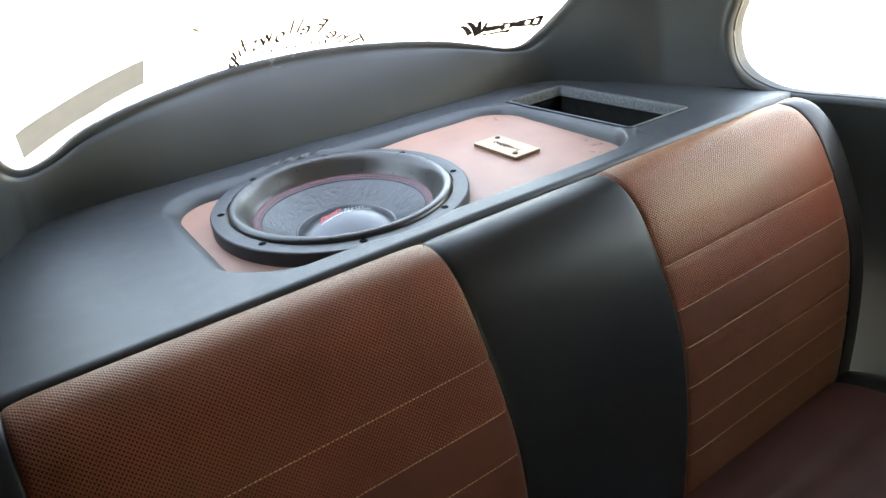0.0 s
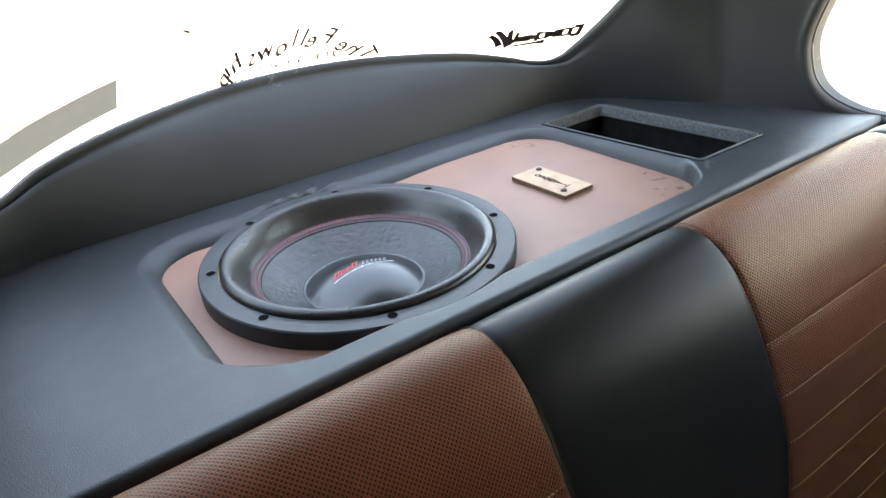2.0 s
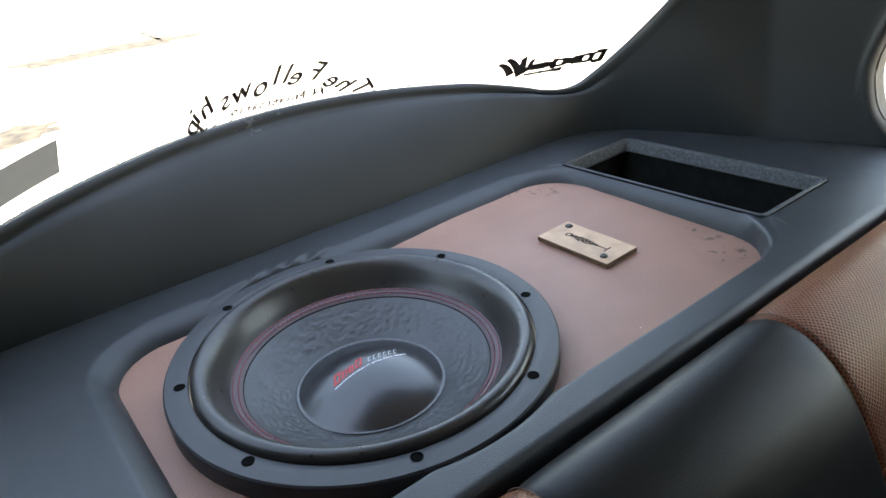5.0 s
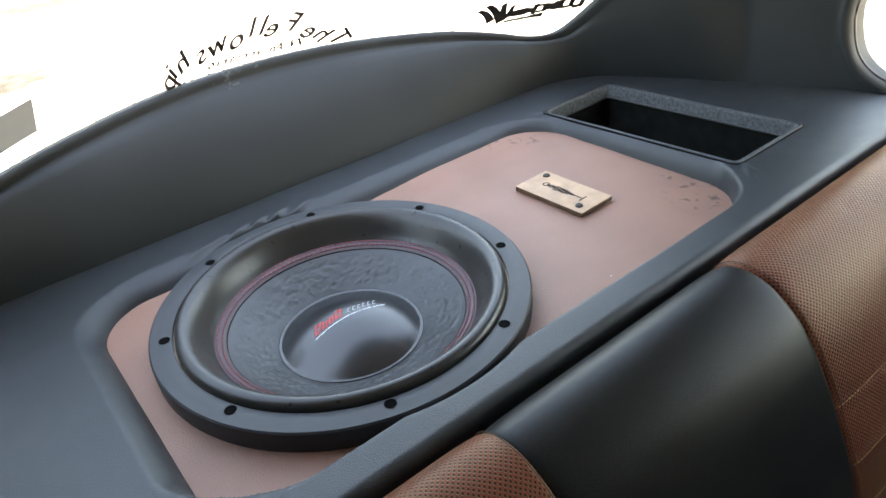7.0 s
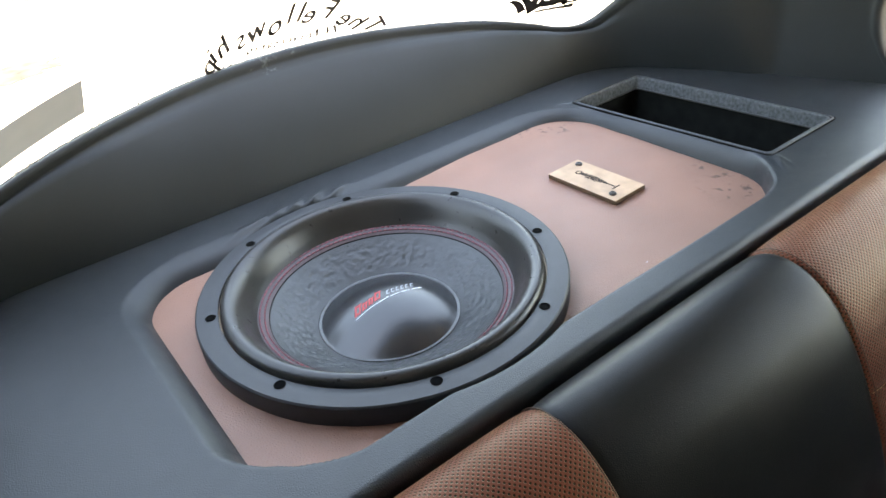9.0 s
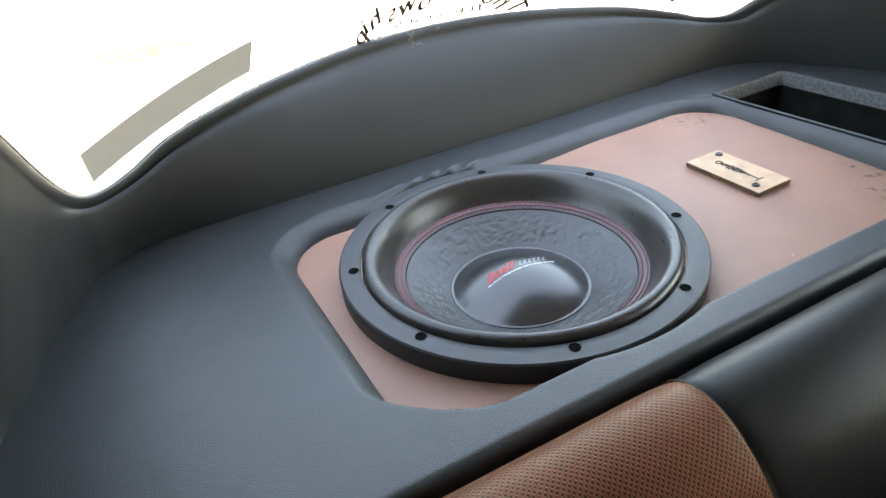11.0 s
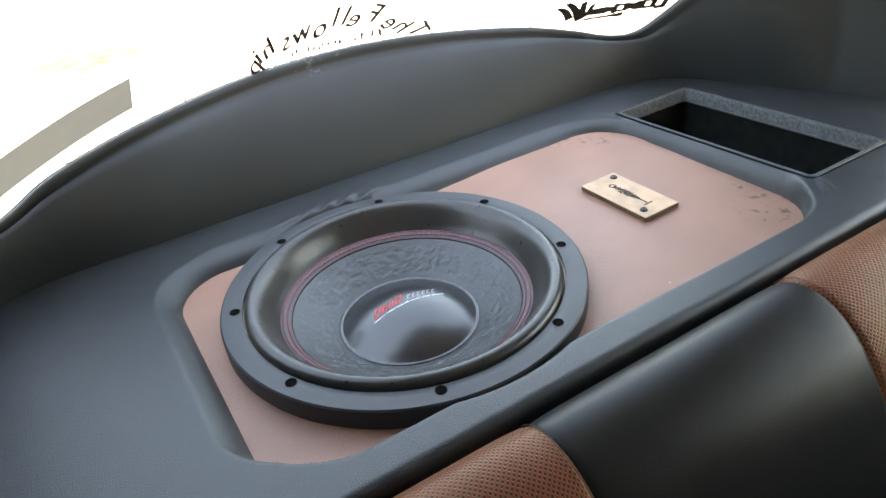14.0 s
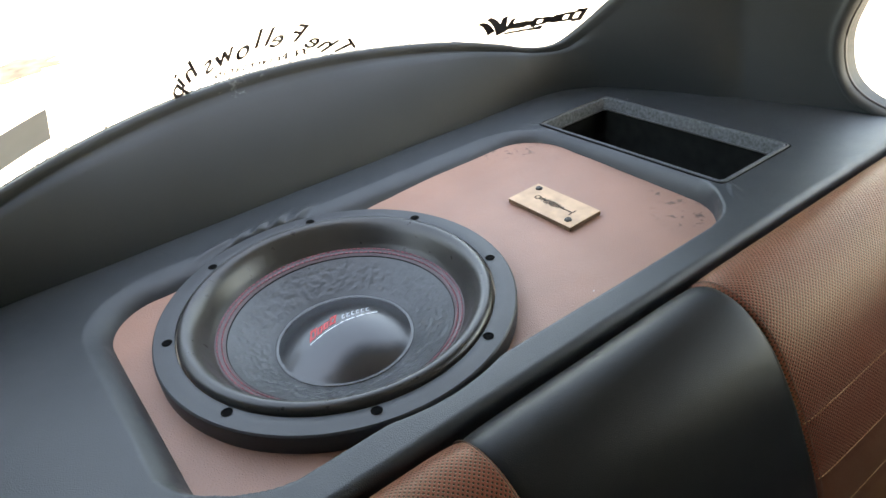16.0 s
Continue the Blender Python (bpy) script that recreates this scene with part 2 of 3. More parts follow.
def curve_pts(pts, per=8, closed=False):
    """Catmull-Rom through the points."""
    P = [np.array(p, float) for p in pts]
    k = len(P)
    out = []
    for i in range(k if closed else k - 1):
        p0 = P[(i - 1) % k] if closed or i > 0 else 2 * P[0] - P[1]
        p1, p2 = P[i], P[(i + 1) % k]
        p3 = P[(i + 2) % k] if closed or i + 2 < k else 2 * P[-1] - P[-2]
        for s in range(per):
            t = s / per
            out.append(0.5 * (2 * p1 + (p2 - p0) * t + (2 * p0 - 5 * p1 + 4 * p2 - p3) * t * t + (3 * p1 - p0 - 3 * p2 + p3) * t ** 3))
    if not closed:
        out.append(P[-1])
    return out


def tube(path, radius, sides=8, closed=False):
    bm = bmesh.new()
    P = [Vector(p) for p in path]
    k = len(P)
    loops = []
    up = Vector((0, 0, 1))
    for i, p in enumerate(P):
        a = P[(i - 1) % k] if closed or i else p
        b = P[(i + 1) % k] if closed or i < k - 1 else p
        d = (b - a).normalized()
        s = d.cross(up)
        s = s.normalized() if s.length > 1e-4 else Vector((1, 0, 0))
        u = s.cross(d)
        loops.append([p + radius * (math.cos(2 * math.pi * j / sides) * s + math.sin(2 * math.pi * j / sides) * u) for j in range(sides)])
    vs = loft(bm, loops)
    if closed:
        a, b = vs[-1], vs[0]
        for i in range(sides):
            bm.faces.new((a[i], a[(i + 1) % sides], b[(i + 1) % sides], b[i]))
    else:
        bm.faces.new(vs[0])
        bm.faces.new(list(reversed(vs[-1])))
    return bm


def box(bm, x0, x1, y0, y1, z0, z1):
    v = [bm.verts.new((x, y, z)) for z in (z0, z1) for x, y in ((x0, y0), (x1, y0), (x1, y1), (x0, y1))]
    for f in ((0, 3, 2, 1), (4, 5, 6, 7), (0, 1, 5, 4), (1, 2, 6, 5), (2, 3, 7, 6), (3, 0, 4, 7)):
        bm.faces.new([v[i] for i in f])
    return v


# ---- the car's shell ----
MID = 0.10
PERIM = [(0, .220), (.2, .220), (.33, .220), (.37, .2175), (.405, .207), (.445, .168), (.484, .078), (.506, .011), (.526, -.06), (.544, -.13), (.556, -.2), (.572, -.4), (.59, -.95)]
PERIM_DENSE = curve_pts(PERIM, 8)


def half_width(y):
    """Half the width of the cabin at shelf height."""
    ys = [p[1] for p in PERIM_DENSE][::-1]
    xs = [p[0] for p in PERIM_DENSE][::-1]
    return float(np.interp(y, ys, xs))


def lean(z):
    return 0.4 * max(0.0, z - 0.95) ** 2


def glass_y(dx, z):
    return 0.306 - 0.87 * dx * dx - 0.7 * (z - 1.02)


def sill(dx):
    return 1.0175 - (0.30 if dx < -0.06 else 0.24) * (dx + 0.06) ** 2


# window edge (dx, z) and, across the trim from it, the outer edge (dx, y, z)
REAR_EDGE = [(0, .220, .896), (.12, .220, .896), (.25, .220, .896), (.33, .220, .896), (.37, .2175, .896), (.405, .207, .896), (.427, .190, .896), (.445, .168, .896), (.484, .078, .896), (.506, .011, .896),
             (.504, .011, 1.03), (.490, .011, 1.16), (.470, .011, 1.26), (.441, .011, 1.36), (.36, .0, 1.43), (.2, -.01, 1.455), (0, -.02, 1.462)]
WIN_RIGHT = [(0, sill(0)), (.12, sill(.12)), (.24, sill(.24)), (.315, .9790), (.345, .9695), (.372, .9655), (.389, .9705), (.400, .985), (.412, 1.010), (.424, 1.042), (.434, 1.078), (.444, 1.13), (.450, 1.27), (.425, 1.345), (.36, 1.385), (.2, 1.397), (0, 1.40)]
WIN_LEFT = [(0, sill(0)), (.12, sill(-.12)), (.24, sill(-.24)), (.33, sill(-.33)), (.375, .978), (.400, .9725), (.417, .976), (.428, .988), (.438, 1.015), (.448, 1.063), (.454, 1.10), (.456, 1.17), (.450, 1.27), (.425, 1.345), (.36, 1.385), (.2, 1.397), (0, 1.40)]
SIDE = [((-.30, .9175), (-.30, .30)), ((-.195, .9118), (-.19, .30)), ((-.150, .9195), (-.06, .30)), ((-.118, .940), (.011, .30)), ((-.103, .972), (.011, .896)), ((-.102, 1.015), (.011, 1.03)),
        ((-.128, 1.085), (.011, 1.16)), ((-.18, 1.16), (.011, 1.26)), ((-.27, 1.22), (.011, 1.36)), ((-.4, 1.24), (-.4, 1.462)), ((-.6, 1.24), (-.6, 1.462)), ((-.75, 1.23), (-.95, 1.462)), ((-.79, 1.2), (-.95, 1.3)),
        ((-.8, 1.1), (-.95, 1.1)), ((-.8, 1.0), (-.95, 1.0)), ((-.79, .94), (-.95, .8)), ((-.75, .93), (-.95, .30)), ((-.5, .927), (-.5, .30))]


def rear_loops():
    w = [(dx, glass_y(dx, z), z) for dx, z in WIN_RIGHT] + [(-dx, glass_y(-dx, z), z) for dx, z in WIN_LEFT[-2:0:-1]]
    o = REAR_EDGE + [(-x, y, z) for x, y, z in REAR_EDGE[-2:0:-1]]
    w, o = curve_pts(w, 6, True), curve_pts(o, 6, True)
    return [Vector((MID + p[0], p[1], p[2])) for p in w], [Vector((MID + p[0], p[1], p[2])) for p in o]


def side_loops(sign):
    w = curve_pts([a for a, _ in SIDE], 6, True)
    o = []
    raw = [b for _, b in SIDE]
    k = len(raw)
    for i in range(k):
        for s in range(6):
            t = s / 6
            o.append(np.array(raw[i]) * (1 - t) + np.array(raw[(i + 1) % k]) * t)
    at = lambda p: Vector((MID + sign * (half_width(p[0]) - lean(p[1])), p[0], p[1]))
    o = [at(p) for p in o]
    for i in range(25):
        p = rear_o[54 + i]
        o[24 + i] = Vector((MID + sign * (p.x - MID), p.y, p.z))
    return [at(p) for p in w], o


def trim_mesh(bm, w, o, out, depth=0.03, swell=0.0):
    """A padded panel between its outer edge and a window, rolled over into the reveal."""
    loops = []
    n = len(w)
    if min(p.z for p in o) > .85:
        loops.append([p - Vector((0, 0, .06 if p.z < .897 else 0)) for p in o])
    for t in (0.0, 0.08, 0.16, 0.26, 0.38, 0.5, 0.62, 0.73, 0.82):
        loops.append([o[i].lerp(w[i], t) - out(i) * (swell * 4 * t * (1 - t) * max(0.0, min(1.0, (1.0 - o[i].z) / .08))) for i in range(n)])
    for back, lift in ((.016, 0), (.0135, .0012), (.011, .0032), (.0085, .0042)):
        lp = []
        for i in range(n):
            d = w[i] - o[i]
            lp.append(w[i] - d.normalized() * min(back, .17 * d.length) - out(i) * lift)
        loops.append(lp)
    for ang in (0, 30, 60, 90):
        a = radians(ang)
        lp = []
        for i in range(n):
            d = (w[i] - o[i])
            d = d.normalized()
            lp.append(w[i] + d * (0.006 * math.sin(a) - 0.006) + out(i) * (0.008 * (1 - math.cos(a)) - .004 * math.cos(a)))
        loops.append(lp)
    loops.append([p + out(i) * depth for i, p in enumerate(loops[-1])])
    loft(bm, loops)


rear_w, rear_o = rear_loops()
side_r_w, side_r_o = side_loops(1)
side_l_w, side_l_o = side_loops(-1)
bm = bmesh.new()
trim_mesh(bm, rear_w, rear_o, lambda i: Vector((0, 0.8, -0.6)), 0.012, 0.013)
trim_mesh(bm, side_r_w, side_r_o, lambda i: Vector((1, 0, 0)), 0.02)
# left quarter window, unseen, filled in to keep its light off the seat
loft(bm, [side_l_o, side_l_w])
bm.faces.new([bm.verts.new(p) for p in side_l_w])
bmesh.ops.remove_doubles(bm, verts=bm.verts, dist=.0005)
tagged(part("wall_rear", bm, WALL_LEATHER), "black leatherette trim round the rear and quarter window", "wall trim", kind="structure")


def window(name, loop, out, label):
    """A pane in a rubber seal."""
    e = thing(name, label, "window", kind="structure")
    bm = bmesh.new()
    c = sum(loop, Vector()) / len(loop)
    seat_ = [p + out * 0.010 + (p - c).normalized() * 0.0005 for p in loop]
    rings = [[c.lerp(p, t) for p in seat_] for t in (1, .93, .86, .79, .72, .65, .58, .5, .42, .34, .26, .18, .1)]
    if name == "window_1":
        for rg in rings:
            for p in rg:
                p.y = glass_y(p.x - MID, p.z) + 0.006
    vs = loft(bm, rings)
    bm.faces.new(vs[-1])
    pane = part("pane", bm, GLASS, e, "clear curved glass")
    pane.visible_shadow = False
    part("seal", tube([p + out * 0.007 + (p - c).normalized() * .0012 for p in loop], 0.0024, 8, True), RUBBER, e, "thin black rubber seal")
    return e


window_1 = window("window_1", rear_w, Vector((0, 0.8, -0.6)), "large curved rear window with black rubber seal and stickers")
window_2 = window("window_2", side_r_w, Vector((1, 0, 0)), "rounded rear quarter window with rubber seal")

bm = bmesh.new()
box(bm, MID - .62, MID + .62, -2.3, 0.0, 1.458, 1.49)
tagged(part("ceiling", bm, HEADLINER, smooth=False), "grey cloth headliner of the car", "ceiling", kind="structure")
bm = bmesh.new()
box(bm, MID - .7, MID + .7, -2.3, 0.35, 0.27, 0.30)
tagged(part("floor", bm, CARPET, smooth=False), "dark carpeted car floor", "floor", kind="structure")


# unseen opening in the left side, added to light the seat from the left
DOOR_GLASS = (-1.52, -1.12, .88, 1.22)


# unseen side walls, added to close the cabin and keep most daylight out
def door_wall(name, sign, glazed=False):
    bm = bmesh.new()
    xa, xb = sorted((MID + sign * .59, MID + sign * .62))
    if glazed:
        y0, y1, z0, z1 = DOOR_GLASS
        box(bm, xa, xb, -2.3, y0, .30, 1.458)
        box(bm, xa, xb, y1, -.95, .30, 1.458)
        box(bm, xa, xb, y0, y1, .30, z0)
        box(bm, xa, xb, y0, y1, z1, 1.458)
    else:
        box(bm, xa, xb, -2.3, -.95, .30, 1.458)
    tagged(part(name, bm, WALL_LEATHER, smooth=False), "unseen plain black door trim, added to close the cabin", "wall", kind="structure")
    if glazed:
        e = thing("window_added", "unseen side window added to light the seat from the left", "window", kind="structure")
        bm = bmesh.new()
        box(bm, xa + .013, xa + .017, y0, y1, z0, z1)
        part("pane", bm, GLASS, e, "clear flat glass", smooth=False).visible_shadow = False


door_wall("wall_door_right", 1)
door_wall("wall_door_left", -1, True)
# unseen wall in place of a windscreen, added to shut out light from ahead
bm = bmesh.new()
box(bm, MID - .62, MID + .62, -2.33, -2.3, .27, 1.49)
tagged(part("wall_front_added", bm, WALL_LEATHER, smooth=False), "unseen plain dark wall added to shut out light from the front", "wall", kind="structure")

# ---- ground outside ----
bm = bmesh.new()
bmesh.ops.create_grid(bm, x_segments=8, y_segments=8, size=400)
tagged(part("ground", bm, GROUND, smooth=False), "bright sunlit pale concrete yard", "ground", kind="structure")


EARTH = mat("dark_earth", (0.044, 0.038, 0.028), 0.95, vary=0.7, scale=9, bump=0.5, bump_scale=60)


def ground_patch(name, x, y, rx, ry, turn, seed, label):
    rnd_ = random.Random(seed)
    bm = bmesh.new()
    ring, low = [], []
    for i in range(40):
        a = 2 * math.pi * i / 40
        k = .75 + .5 * rnd_.random()
        u, v = rx * k * math.cos(a), ry * k * math.sin(a)
        p = (x + u * math.cos(turn) - v * math.sin(turn), y + u * math.sin(turn) + v * math.cos(turn))
        ring.append((*p, .006))
        low.append((*p, -.01))
    vs = loft(bm, [low, ring])
    bm.faces.new(vs[-1])
    tagged(part(name, bm, EARTH, smooth=False), label, "ground", kind="structure")


ground_patch("ground_patch", .10, 4.86, .34, .26, .2, 1, "patch of bare earth in the concrete yard")
ground_patch("ground_strip", 1.45, 7.60, .95, .24, .02, 2, "strip of earth along a joint in the yard")
ground_patch("ground_crack", 2.05, 8.1, .03, .5, -.05, 3, "dark crack across the concrete yard")

# ---- parcel shelf ----
PX0, PX1, PY0, PY1 = -.1745, .3730, -.1530, .1425
BX0, BX1, BY0, BY1 = .389, .514, -.123, .145
FRONT = -.198
PANEL_Z = .887


def panel_z(x):
    t = min(1.0, max(0.0, (x - .08) / .14))
    return .8825 + (PANEL_Z - .8825) * t * t * (3 - 2 * t)


def shelf_top(x, y):
    return .905 - .04 * y


def sd_rect(x, y, x0, x1, y0, y1, r):
    qx = abs(x - (x0 + x1) / 2) - (x1 - x0) / 2 + r
    qy = abs(y - (y0 + y1) / 2) - (y1 - y0) / 2 + r
    return math.hypot(max(qx, 0), max(qy, 0)) + min(max(qx, qy), 0) - r


def opening(x, y):
    return min(sd_rect(x, y, PX0, PX1, PY0, PY1, .050), math.hypot(x, y) - .1625)


def smooth_ramp(t, k=.055):
    """Zero below 0, then a straight slope, with a short rounded start."""
    if t <= -k:
        return 0.0
    if t >= k:
        return t
    return (t + k) ** 2 / (4 * k)


def shelf_z(x, y):
    z = shelf_top(x, y)
    d = sd_rect(x, y, PX0, PX1, PY0, PY1, .050)
    # padded bevel down to the panel, narrow beside the well and along the front
    w = .0265 - .006 * min(1.0, max(0.0, (-.12 - x) / .03)) - .0125 * min(1.0, max(0.0, (x - .31) / .06)) - .0135 * min(1.0, max(0.0, (-.10 - y) / .04))
    t = smooth_ramp(1 - d / w)
    drop = (z - PANEL_Z) * (.75 * t + .9 * min(t, 1.2) ** 4)
    if d < 0:
        drop += -d * 1.6
    # the ring presses the padding away close round it
    dc = math.hypot(x, y) - .1625
    wc = .0100 if y < 0 else .0050
    drop = max(drop, .020 * smooth_ramp(1 - dc / wc, .3))
    z -= min(drop, .034)
    f = y - FRONT
    if f < .009:
        z -= .009 * (1 - math.sqrt(max(0.0, 1 - (1 - f / .009) ** 2)))
    # soft pull folds in the leather behind the speaker
    for fx, fy, amp, turn, wide, long in ((-.062, .166, .0016, .30, .0030, .016), (-.040, .170, .0020, .35, .0028, .014), (-.018, .172, .0026, .45, .0028, .012), (.004, .172, .0034, .55, .0028, .011), (.026, .171, .0036, .55, .0030, .012), (.050, .167, .0030, .42, .0030, .014)):
        u = -(x - fx) * math.sin(turn) + (y - fy) * math.cos(turn)
        v = (x - fx) * math.cos(turn) + (y - fy) * math.sin(turn)
        if abs(u) < .016 and abs(v) < .05:
            z += amp * (math.exp(-(u / wide) ** 2) - .35 * math.exp(-((u + 1.9 * wide) / wide) ** 2)) * math.exp(-(v / long) ** 2)
    # puckers at the shelf's padded corners
    for fx, fy, turn in ((.380, -.140, .8), (.388, -.137, 1.1), (.384, .150, -.7)):
        u = -(x - fx) * math.sin(turn) + (y - fy) * math.cos(turn)
        v = (x - fx) * math.cos(turn) + (y - fy) * math.sin(turn)
        if abs(u) < .012 and abs(v) < .04:
            z += .0015 * math.exp(-(u / .0026) ** 2 - (v / .012) ** 2)
    z += .0008 * noise.noise(Vector((x * 9, y * 9, 3)))
    return z


def shelf_mesh():
    xs = np.unique(np.round(np.concatenate([np.arange(-.50, .70, .002), [BX0, BX1]]), 4))
    ys = np.unique(np.round(np.concatenate([np.arange(FRONT, FRONT + .013, .001), np.arange(FRONT + .014, .235, .002), [BY0, BY1]]), 4))
    idx, verts, faces = {}, [], []

    def vid(i, j):
        if (i, j) not in idx:
            idx[i, j] = len(verts)
            verts.append((xs[i], ys[j], shelf_z(xs[i], ys[j])))
        return idx[i, j]

    for i in range(len(xs) - 1):
        for j in range(len(ys) - 1):
            cx, cy = (xs[i] + xs[i + 1]) / 2, (ys[j] + ys[j + 1]) / 2
            if BX0 < cx < BX1 and BY0 < cy < BY1:
                continue
            if opening(cx, cy) < -.006 or abs(cx - MID) > half_width(min(cy, .216)) + .012:
                continue
            faces.append((vid(i, j), vid(i + 1, j), vid(i + 1, j + 1), vid(i, j + 1)))
    # front face
    row = [i for i in range(len(xs)) if (i, 0) in idx]
    low = {}
    for i in row:
        low[i] = len(verts)
        verts.append((xs[i], ys[0] + .002, .72))
    for a, b in zip(row, row[1:]):
        faces.append((idx[a, 0], low[a], low[b], idx[b, 0]))
    bm = bmesh.new()
    bv = [bm.verts.new(v) for v in verts]
    for f in faces:
        bm.faces.new([bv[k] for k in f])
    return bm


shelf = thing("parcel_shelf", "padded black leatherette rear parcel shelf behind the seat", "parcel shelf", (0, 0, .72))
part("shelf_cover", shelf_mesh(), SHELF_LEATHER, shelf)

# tan leather baffle let into the shelf
bm = bmesh.new()
bmesh.ops.create_grid(bm, x_segments=70, y_segments=40, size=1)
for v in bm.verts:
    v.co = Vector(((PX0 + PX1) / 2 + v.co.x * .30, v.co.y * .175, 0))
    v.co.z = panel_z(v.co.x) + .0006 * noise.noise(v.co * 14) + .0004 * noise.noise(v.co * 40)
bmesh.ops.delete(bm, geom=[f for f in bm.faces if f.calc_center_median().xy.length < .150], context="FACES")
ext = bmesh.ops.extrude_face_region(bm, geom=bm.faces[:])
for g in ext["geom"]:
    if isinstance(g, bmesh.types.BMVert):
        g.co.z -= .014
part("baffle_panel", bm, PANEL_TAN, shelf, "pinkish tan leather covered baffle board")

# storage well
well = thing("storage_well", "rectangular open storage well with grey felt rim in the shelf", "storage well", (.448, .006, .75))


def rect_loop(x0, x1, y0, y1, z, r=.006, per=4):
    lp = []
    for cx, cy, a0 in ((x1 - r, y1 - r, 0), (x0 + r, y1 - r, 90), (x0 + r, y0 + r, 180), (x1 - r, y0 + r, 270)):
        for s in range(per + 1):
            a = radians(a0 + 90 * s / per)
            x, y = cx + r * math.cos(a), cy + r * math.sin(a)
            lp.append((x, y, z if z < .85 else z + shelf_top(x, y) - .905))
    return lp


bm = bmesh.new()
loft(bm, [rect_loop(BX0 + a, BX1 - a, BY0 + a, BY1 - a, z) for a, z in ((.0008, .895), (.0010, .9040), (.0018, .9056), (.0032, .9060), (.0040, .9052), (.0046, .9030), (.0056, .8960), (.0062, .8905))])
part("rim", bm, FELT, well, "worn grey felt lining of the rim")
part("inner_edge", tube(rect_loop(BX0 + .0066, BX1 - .0066, BY0 + .0066, BY1 - .0066, .8905), .0011, 6, True), RUBBER, well, "folded lower edge of the felt")
part("cut_edge", tube(rect_loop(BX0 - .0022, BX1 + .0012, BY0 - .0024, BY1 + .0012, .9052, .007, 5), .0007, 6, True), HOLE_BLACK, well, "dark cut edge of the leather")
part("welt", tube(rect_loop(BX0 - .0004, BX1 + .0002, BY0 - .0004, BY1 + .0002, .9056, .006, 5), .0011, 8, True), SHELF_LEATHER, well, "raised leather welt round the opening")
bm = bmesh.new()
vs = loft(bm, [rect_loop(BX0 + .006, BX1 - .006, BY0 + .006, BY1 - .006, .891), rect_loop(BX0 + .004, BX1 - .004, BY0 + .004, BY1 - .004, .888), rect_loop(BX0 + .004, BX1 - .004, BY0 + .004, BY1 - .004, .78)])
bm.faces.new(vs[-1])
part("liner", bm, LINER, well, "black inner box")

# ---- subwoofer ----
RING_Z = .900
sub = thing("subwoofer", "large black subwoofer with rubber surround and red stitched cone", "subwoofer", (0, 0, .8825))
HOLES = [radians(26.3 + 45 * k) for k in range(8)]
prof = [(.1575, .876), (.1600, .878), (.1602, .897), (.1598, .8985), (.1585, .8998), (.150, RING_Z), (.1418, RING_Z), (.1411, .8996), (.1408, .896), (.1408, .884), (.137, .884)]
sharp(part("mounting_ring", lathe(prof, 160), RING_RUBBER, sub, "matt black rubber gasket ring"), 30)


def disc(bm, c, r, z, steps=16):
    bm.faces.new([bm.verts.new((c[0] + r * math.cos(2 * math.pi * i / steps), c[1] + r * math.sin(2 * math.pi * i / steps), z)) for i in range(steps)])


for a in HOLES:
    c = (.147 * math.cos(a), .147 * math.sin(a))
    bm = lathe([(.0046, RING_Z + .0004), (.0040, RING_Z + .0007), (.0036, RING_Z + .0003), (.0034, RING_Z + .0001)], 16, c)
    disc(bm, c, .0035, RING_Z + .0002)
    part("bolt_hole", bm, HOLE_BLACK, sub)

roll = curve_pts([(.1400, .8960), (.1396, .8998), (.1382, .9026), (.1354, .9046), (.1317, .9050), (.1277, .9030), (.1238, .8985), (.1200, .8920), (.1162, .8850), (.1132, .8805)], 5) + [(.1120, .879), (.1115, .872)]
part("surround", lathe(roll, 160), SURROUND, sub, "thick half-roll rubber surround")
part("stitch_band", lathe([(.1130, .8800), (.1100, .8797), (.1050, .8772), (.1030, .8755)], 160), RED_BAND, sub, "dark cloth band with red stitching")


def crumple(r, a):
    p = Vector((r * math.cos(a), r * math.sin(a), 0))
    edge = max(0.0, min(1.0, (.1015 - r) / .006, (r - .066) / .006))
    # small hammered dimples, a few broader creases
    q = Vector((1.9 * math.cos(a), 1.9 * math.sin(a), r * 9)) * 5.5
    return edge * (.0004 * noise.noise(q) + .0007 * noise.noise(p * 170) + .0006 * noise.noise(p * 330 + Vector((3, 1, 7))))


cone_prof = [(.1034 - .0399 * t / 48, .8756 - .0215 * (t / 48) ** 0.95) for t in range(49)]
part("edge_line", lathe([(.1039, .8757), (.1037, .8761), (.1031, .8760), (.1029, .8752)], 160), HOLE_BLACK, sub)
part("cone", lathe(cone_prof, 360, wobble=crumple), CONE, sub, "black woven crumpled fibre cone")
CAP_R = .0612


def cap_z(r):
    return .8548 + .0190 * (1 - (r / CAP_R) ** 2)


cap = [(.0648, .853), (.0645, .8550), (.0637, .8555), (.0626, .8552), (.0616, .8546)]
for k in range(17):
    t = k / 16
    cap.append((CAP_R * (1 - t) + .0003 * t, cap_z(CAP_R * (1 - t))))
dust = part("dust_cap", lathe(cap, 120), CAP, sub, "glossy black domed dust cap with printed mark")


